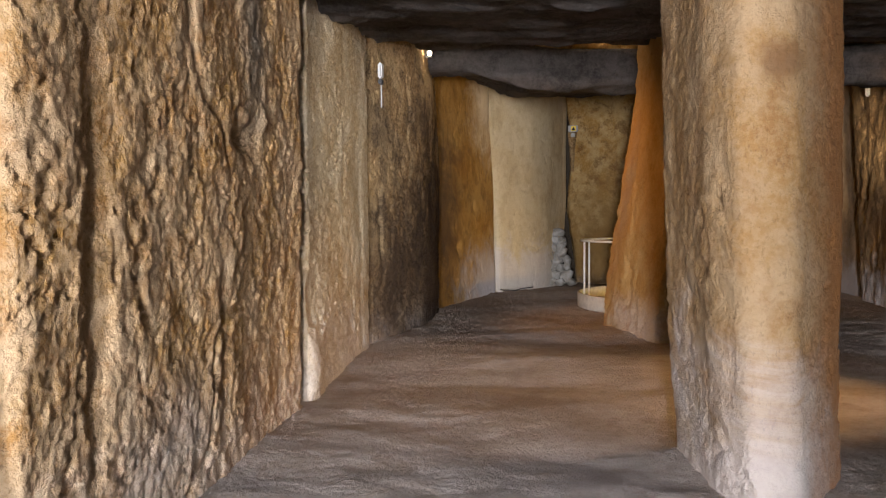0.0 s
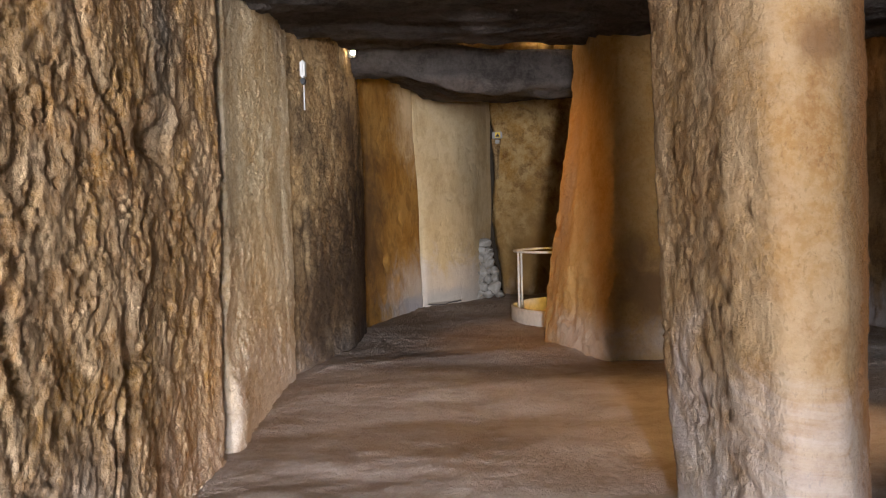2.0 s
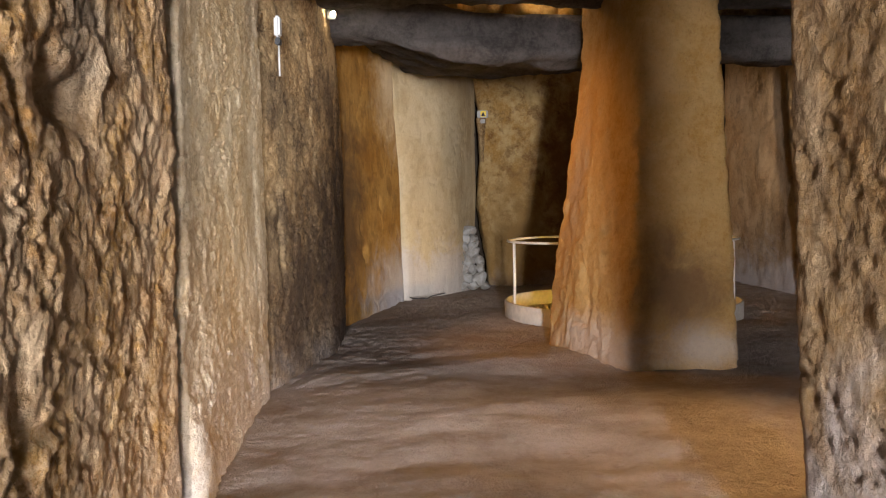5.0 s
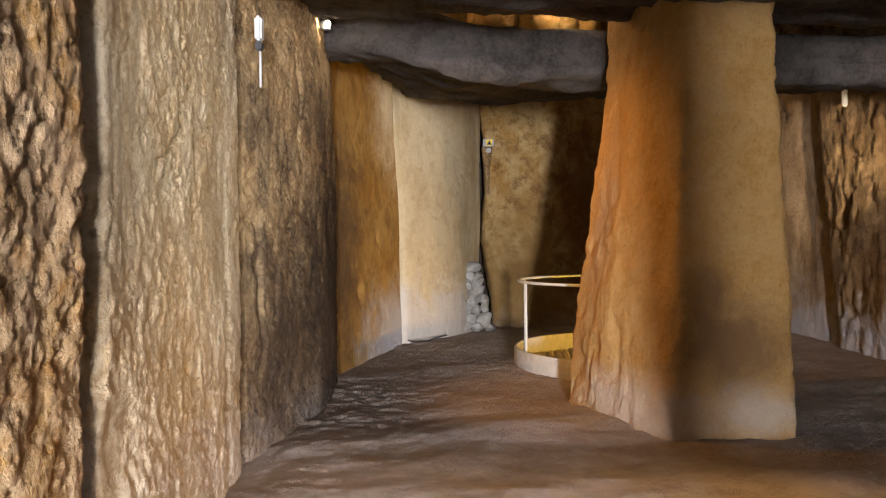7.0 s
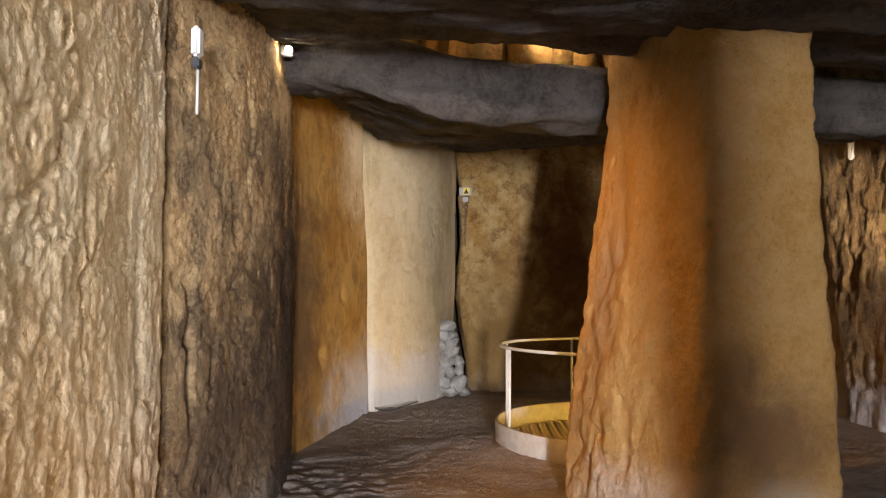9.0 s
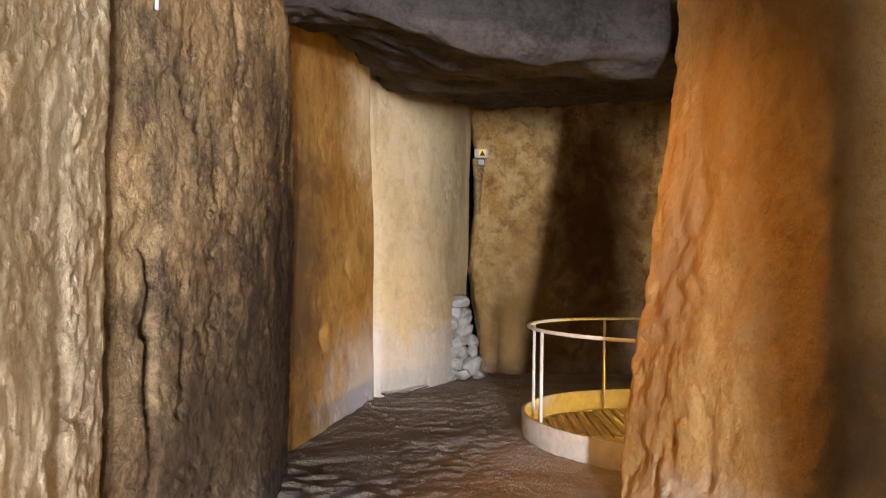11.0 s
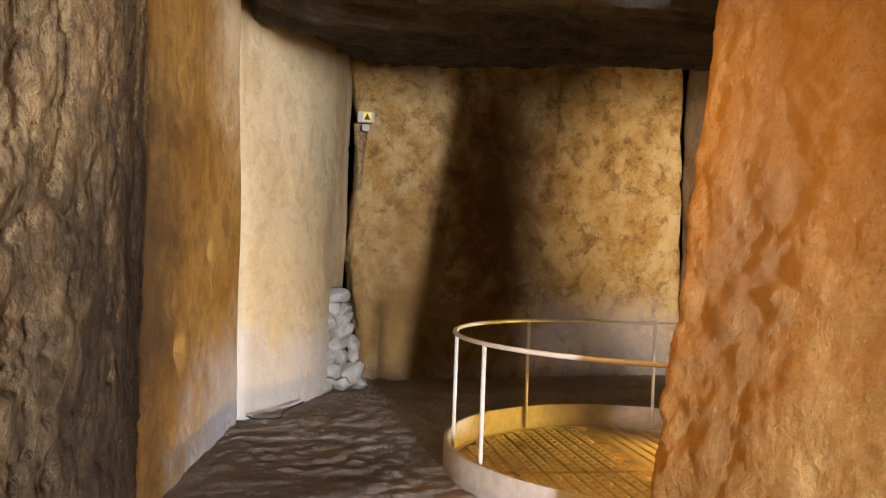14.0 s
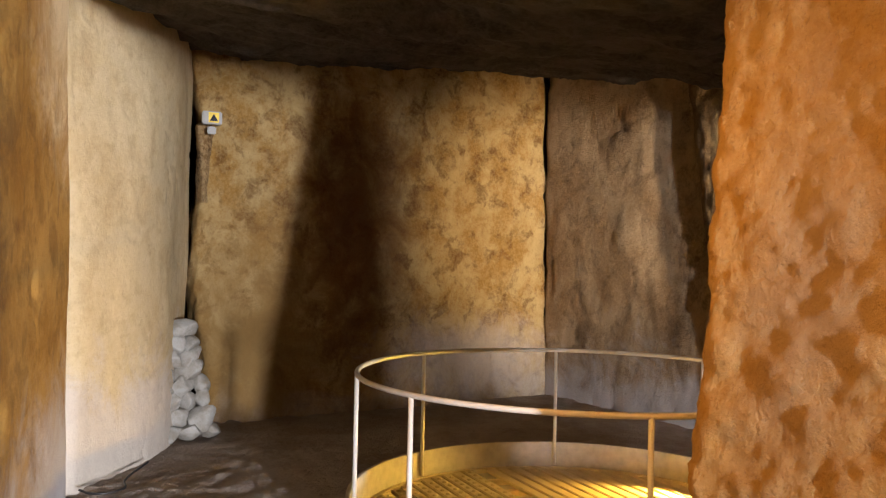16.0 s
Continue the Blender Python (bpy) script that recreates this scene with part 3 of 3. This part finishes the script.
def pillar_far(p):
    p = p.copy()
    z = p[:, 2]
    left = smooth(3.0, 2.1, p[:, 0])
    front = smooth(10.6, 9.6, p[:, 1])
    back = smooth(9.8, 11.0, p[:, 1])
    p[:, 0] += left * (0.3 + 0.7 * back) * np.interp(z, (-0.2, 0.0, 0.5, 1.2, 2.0, 3.5), (-0.14, -0.12, -0.06, 0.03, 0.16, 0.46))
    p[:, 1] += left * back * np.interp(z, (0.5, 3.5), (0.0, 0.16))
    p[:, 0] -= left * front * np.interp(z, (-0.2, 0.0, 0.5, 1.0), (0.3, 0.26, 0.1, 0.0))
    p[:, 0] -= smooth(3.1, 3.5, p[:, 0]) * np.interp(z, (0, 1.6, 3.4), (-0.06, 0.0, 0.1))
    return p


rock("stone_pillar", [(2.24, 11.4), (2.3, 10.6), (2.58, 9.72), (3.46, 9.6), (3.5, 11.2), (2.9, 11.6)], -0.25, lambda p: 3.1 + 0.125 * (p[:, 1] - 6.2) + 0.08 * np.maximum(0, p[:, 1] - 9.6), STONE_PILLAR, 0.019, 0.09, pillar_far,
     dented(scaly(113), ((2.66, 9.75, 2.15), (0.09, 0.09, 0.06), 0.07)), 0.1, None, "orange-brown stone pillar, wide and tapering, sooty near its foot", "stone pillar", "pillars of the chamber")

# ---- capstones ----


def capstone(plan, under, over, relief, label, res=0.06, cut=0.3, crown=0.18):
    """A roof slab: a block on a plan, its lower face following under(x, y)."""
    ring = round_polygon(plan, cut, 5)
    loop = []
    for a, b in zip(ring, np.roll(ring, -1, 0)):
        k = max(1, int(np.linalg.norm(b - a) / res))
        loop += [a + (b - a) * (j / k) for j in range(k)]
    loop = np.array(loop)
    n, c = len(loop), loop.mean(0)
    rows = []
    shrink = list(np.linspace(0.0, 0.97, 60))
    for s in shrink[::-1]:
        xy = c + (loop - c) * (1 - s)
        d = np.linalg.norm(loop - xy, axis=1)
        lift = np.where(d < crown, crown - np.sqrt(np.maximum(0, crown ** 2 - (crown - d) ** 2)), 0)
        rows.append(np.column_stack((xy, under(xy[:, 0], xy[:, 1]) + lift)))
    for k in range(1, 12):
        rows.append(np.column_stack((loop, under(loop[:, 0], loop[:, 1]) + crown + (over - crown) * k / 11)))
    p = np.concatenate(rows)
    m = len(rows)
    g = p.reshape(m, n, 3)
    nor = np.cross(np.roll(g, -1, 1) - np.roll(g, 1, 1), np.gradient(g, axis=0))
    nor /= np.maximum(np.linalg.norm(nor, axis=2), 1e-9)[..., None]
    p = p + nor.reshape(-1, 3) * relief(p)[:, None]
    idx = np.arange(m * n).reshape(m, n)
    a, b = idx[:-1], idx[1:]
    faces = np.stack((a, np.roll(a, -1, 1), np.roll(b, -1, 1), b), -1).reshape(-1, 4).tolist()
    verts = p.tolist()
    for row in (0, m - 1):
        verts.append(p[row * n:(row + 1) * n].mean(0).tolist())
        r, k = idx[row].tolist(), len(verts) - 1
        faces += [(r[(i + 1) % n], r[i], k) if row == 0 else (r[i], r[(i + 1) % n], k) for i in range(n)]
    ob = mesh_object("capstone", verts, faces, STONE_CAP)
    return tagged(ob, label, "capstone", "capstones of the roof")


def layered(seed):
    def relief(p):
        ledge = fbm(p, 2.2, 3, seed + 9, (0.35, 1.2, 2.0)) * 5
        step = np.floor(ledge) + smooth(0.35, 0.65, ledge - np.floor(ledge))
        return fbm(p, 0.8, 3, seed) * 0.06 + step * 0.03 + fbm(p, 6, 3, seed + 4, (0.5, 1.4, 1.6)) * 0.03 + fbm(p, 16, 2, seed + 7, (0.5, 1.3, 1.6)) * 0.02
    return relief


capstone([(-2.0, -3.0), (6.6, -3.0), (7.2, 5.6), (-1.6, 5.6)], lambda x, y: 3.02 + 0 * x, 0.9, layered(131), "dark sooty roof slab over the passage", 0.12)
capstone([(-1.6, 5.75), (7.2, 5.75), (7.6, 11.4), (-0.75, 11.4)], lambda x, y: 3.06 + 0.125 * (y - 6.2) + 0.08 * np.maximum(0, y - 9.6), 0.6, layered(141), "dark layered roof slab", 0.07, 0.15, 0.1)
capstone([(-0.5, 11.75), (8.0, 11.75), (9.0, 19.2), (2.0, 19.2), (1.0, 16.6), (0.12, 13.35), (-0.42, 12.6)], lambda x, y: 3.27 + 0.24 * smooth(1.3, 0.0, x) + 0.14 * (y - 11.8) + 0.017 * np.maximum(0, x - 3) * np.maximum(0, y - 11.8), 0.53, layered(151), "huge sooty grey roof slab over the back of the chamber", 0.06, 0.12, 0.07)

# ---- well ----
well = tagged(new("well_guard"), "round limewashed well kerb with white steel handrail and grating", "well")
well.location = (*WELL, 0)


def turned(profile, sides=96):
    bm = bmesh.new()
    rings = [[bm.verts.new((r * math.cos(2 * math.pi * i / sides), r * math.sin(2 * math.pi * i / sides), z)) for i in range(sides)] for r, z in profile]
    for a, b in zip(rings, rings[1:] + rings[:1]):
        for i in range(sides):
            bm.faces.new((a[i], a[(i + 1) % sides], b[(i + 1) % sides], b[i]))
    return bm


def torus(radius, tube, z, sides=96, around=10):
    return turned([(radius + tube * math.cos(2 * math.pi * k / around), z + tube * math.sin(2 * math.pi * k / around)) for k in range(around)], sides)


part("kerb", turned([(WELL_R, -0.2), (WELL_R, RIM_Z - 0.006), (WELL_R - 0.006, RIM_Z), (WELL_R - 0.03, RIM_Z), (WELL_R - 0.036, RIM_Z - 0.006), (WELL_R - 0.036, -0.2)]), LIME, well, "limewashed round kerb", flat=False)
part("shaft", turned([(WELL_R - 0.02, -0.2), (WELL_R - 0.02, -0.55), (0.02, -0.55), (0.02, -0.65), (WELL_R + 0.1, -0.65), (WELL_R + 0.1, -0.2)]), LIME, well, "pale shaft below the grating", flat=False)
part("handrail", torus(WELL_R - 0.06, 0.018, RAIL_Z), WHITE_METAL, well, "white painted tubular handrail", flat=False)
for degrees_round in (187, 148, 100, 52, 4, 316, 238):
    ang = radians(degrees_round)
    x, y = (WELL_R - 0.06) * math.cos(ang), (WELL_R - 0.06) * math.sin(ang)
    part("post", rod((x, y, RIM_Z - 0.2), (x, y, RAIL_Z), 0.0165), WHITE_METAL, well, flat=False)
grating = part("grating", turned([(WELL_R - 0.04, -0.02), (WELL_R - 0.04, -0.06), (WELL_R - 0.08, -0.06), (WELL_R - 0.08, -0.02)]), GRATE, well, "steel grating over the lit shaft")
studs = bmesh.new()
GRATE_R, TURN = WELL_R - 0.07, Matrix.Rotation(radians(-12), 4, "Z")
for k in range(-13, 14):
    x = k * 0.115
    h = math.sqrt(max(0.01, GRATE_R ** 2 - (abs(x) + 0.045) ** 2))
    for a, b in ((-h, -0.035), (0.035, h)):
        # each slat stops short of the seam across the middle; the ones on one side carry round studs
        if b - a < 0.12 or k == 0:
            continue
        part("slat", box(0.088, b - a, 0.03, (x, (a + b) / 2, -0.04), 0.006, TURN), GRATE, grating)
        if k < 0:
            for q in range(int((b - a) / 0.11)):
                bmesh.ops.create_cone(studs, cap_ends=True, segments=8, radius1=0.026, radius2=0.014, depth=0.014, matrix=TURN @ Matrix.Translation((x, a + 0.06 + q * 0.11, -0.019)))
tagged(part("studs", studs, GRATE, grating), "small round studs on the slats", "", "", "stuff")
for k in range(-4, 5):
    x = k * 0.34
    h = math.sqrt(GRATE_R ** 2 - x * x)
    part("bearer", box(2 * h, 0.05, 0.05, (0, x, -0.085), 0.0, TURN), GRATE, grating, "steel bearer below the slats")

# ---- rubble in the gap between the back stones ----
rubble = tagged(new("rubble_stack"), "stack of white rubble stones filling the gap between two standing stones", "rubble")
rubble.location = (2.13, 17.5, 0)
rng = random.Random(8)
z = 0.0
while z < 1.14:
    half = 0.34 * max(0.0, 1 - z / 1.25) + 0.05
    size = rng.uniform(0.12, 0.18)
    x = -half + rng.uniform(-0.03, 0.02)
    while x < half - 0.02:
        w = rng.uniform(0.15, 0.29)
        w = min(w, max(0.12, half - x + 0.05))
        bm = bmesh.new()
        bmesh.ops.create_icosphere(bm, subdivisions=3, radius=0.5)
        off = Vector((rng.random() * 50, rng.random() * 50, 0))
        cuts = [Vector((rng.uniform(-1, 1), rng.uniform(-1, 0.3), rng.uniform(-1, 1))).normalized() for _ in range(7)]
        for v in bm.verts:
            for c in cuts:
                over = v.co.dot(c) - 0.28
                if over > 0:
                    v.co -= c * over * 0.95
            v.co *= 1 + 0.06 * noise.noise(v.co * 5 + off)
        h = size * rng.uniform(1.1, 1.6)
        bmesh.ops.scale(bm, vec=(w * 1.35, 0.26, h * 1.25), verts=bm.verts)
        bmesh.ops.rotate(bm, matrix=Matrix.Rotation(rng.uniform(-0.35, 0.35), 3, "Y"), verts=bm.verts)
        bmesh.ops.translate(bm, vec=(x + w / 2 + 0.04 * z, rng.uniform(-0.05, 0.04) + 0.12 * z, z + size / 2), verts=bm.verts)
        part("stone", bm, STONE_RUBBLE, rubble, flat=False)
        x += w * 0.97
    z += size * 0.93

# ---- fixtures ----
sign = tagged(new("junction_box"), "pale junction box with a yellow warning plate above the gap", "electric box")
sign.matrix_world = pose(2.58, 17.98, 3.37, 0, 0, -14)
part("case", box(0.21, 0.1, 0.14, bevel=0.012), GREY_BOX, sign)
plate = part("warning_plate", box(0.11, 0.012, 0.11, (0.015, -0.056, 0)), YELLOW, sign, "yellow warning plate")
bm = bmesh.new()
tri = [bm.verts.new(c) for c in ((-0.045 + 0.015, -0.064, -0.04), (0.045 + 0.015, -0.064, -0.04), (0.015, -0.064, 0.04))]
bm.faces.new(tri)
bmesh.ops.solidify(bm, geom=bm.faces[:], thickness=0.003)
part("triangle", bm, BLACK, plate)
part("bracket", box(0.09, 0.08, 0.08, (0.0, 0, -0.135), 0.01), GREY_BOX, sign)

lamp = tagged(new("halogen_spot"), "small lit halogen spot on top of a standing stone", "lamp")
lamp.location = (-0.22, 11.4, 3.68)
part("bulb", turned([(0.001, -0.028), (0.026, -0.016), (0.026, 0.016), (0.001, 0.028)], 16), HALOGEN, lamp, "glowing bulb", flat=False)
part("housing", box(0.1, 0.03, 0.1, (-0.02, 0.06, 0), 0.01), BLACK, lamp)

strip = tagged(new("emergency_light"), "slim pale light fitting fixed at a joint between stones", "light fitting")
strip.matrix_world = pose(-0.66, 9.27, 3.05, 0, 0, 80)
part("case", box(0.09, 0.05, 0.17, bevel=0.015), SILVER, strip)
part("clip", box(0.08, 0.045, 0.06, (0, 0, -0.12), 0.01), BLACK, strip)
part("conduit", rod((0.02, 0, -0.15), (0.02, 0, -0.4), 0.008), SILVER, strip, flat=False)

tube = tagged(new("wall_light"), "slim white light fitting on a dark standing stone", "light fitting")
tube.matrix_world = pose(7.03, 14.17, 3.58, 0, 0, -80)
part("case", box(0.09, 0.06, 0.28, bevel=0.02), WHITE_METAL, tube)

tagged(rock("wedge_stone", [(2.5, 18.2), (2.58, 18.15), (2.7, 18.22), (2.68, 18.4), (2.52, 18.4)], 2.45, 3.34, STONE_DARK, 0.03, 0.03,
            lambda p: np.column_stack((2.6 + (p[:, 0] - 2.6) * np.interp(p[:, 2], (2.45, 3.3), (0.35, 1.0)), p[:, 1], p[:, 2])), gentle(171, 0.02, 0.01), 0.04),
       "grey wedge stone jammed in the crack below the junction box", "wedge stone")

packing = tagged(new("gap_packing"), "pale ochre rubble packed between two roof slabs", "rubble")
rng = random.Random(31)
x = -0.3
while x < 7.6:
    w = rng.uniform(0.18, 0.5)
    bm = box(w * 1.08, 0.3, rng.uniform(0.5, 0.62), (x + w / 2, 12.3 + rng.uniform(-0.08, 0.06), 4.1), 0.05)
    for v in bm.verts:
        v.co += Vector((noise.noise(v.co * 5), noise.noise(v.co * 5 + Vector((9, 0, 0))), noise.noise(v.co * 5 + Vector((0, 9, 0))))) * 0.05
    part("stone", bm, STONE_BACK, packing, flat=False)
    x += w

path = bpy.data.curves.new("floor_cable", "CURVE")
path.dimensions, path.bevel_depth = "3D", 0.009
line = path.splines.new("BEZIER")
spots = ((0.92, 16.0, 0.03), (1.0, 15.82, 0.035), (1.2, 15.86, 0.03), (1.28, 16.1, 0.03), (1.6, 16.6, 0.03))
line.bezier_points.add(len(spots) - 1)
for bp, co in zip(line.bezier_points, spots):
    bp.co, bp.handle_left_type, bp.handle_right_type = co, "AUTO", "AUTO"
path.materials.append(BLACK)
tagged(new("floor_cable", path), "thin black cable lying on the earth floor by the wall", "cable")
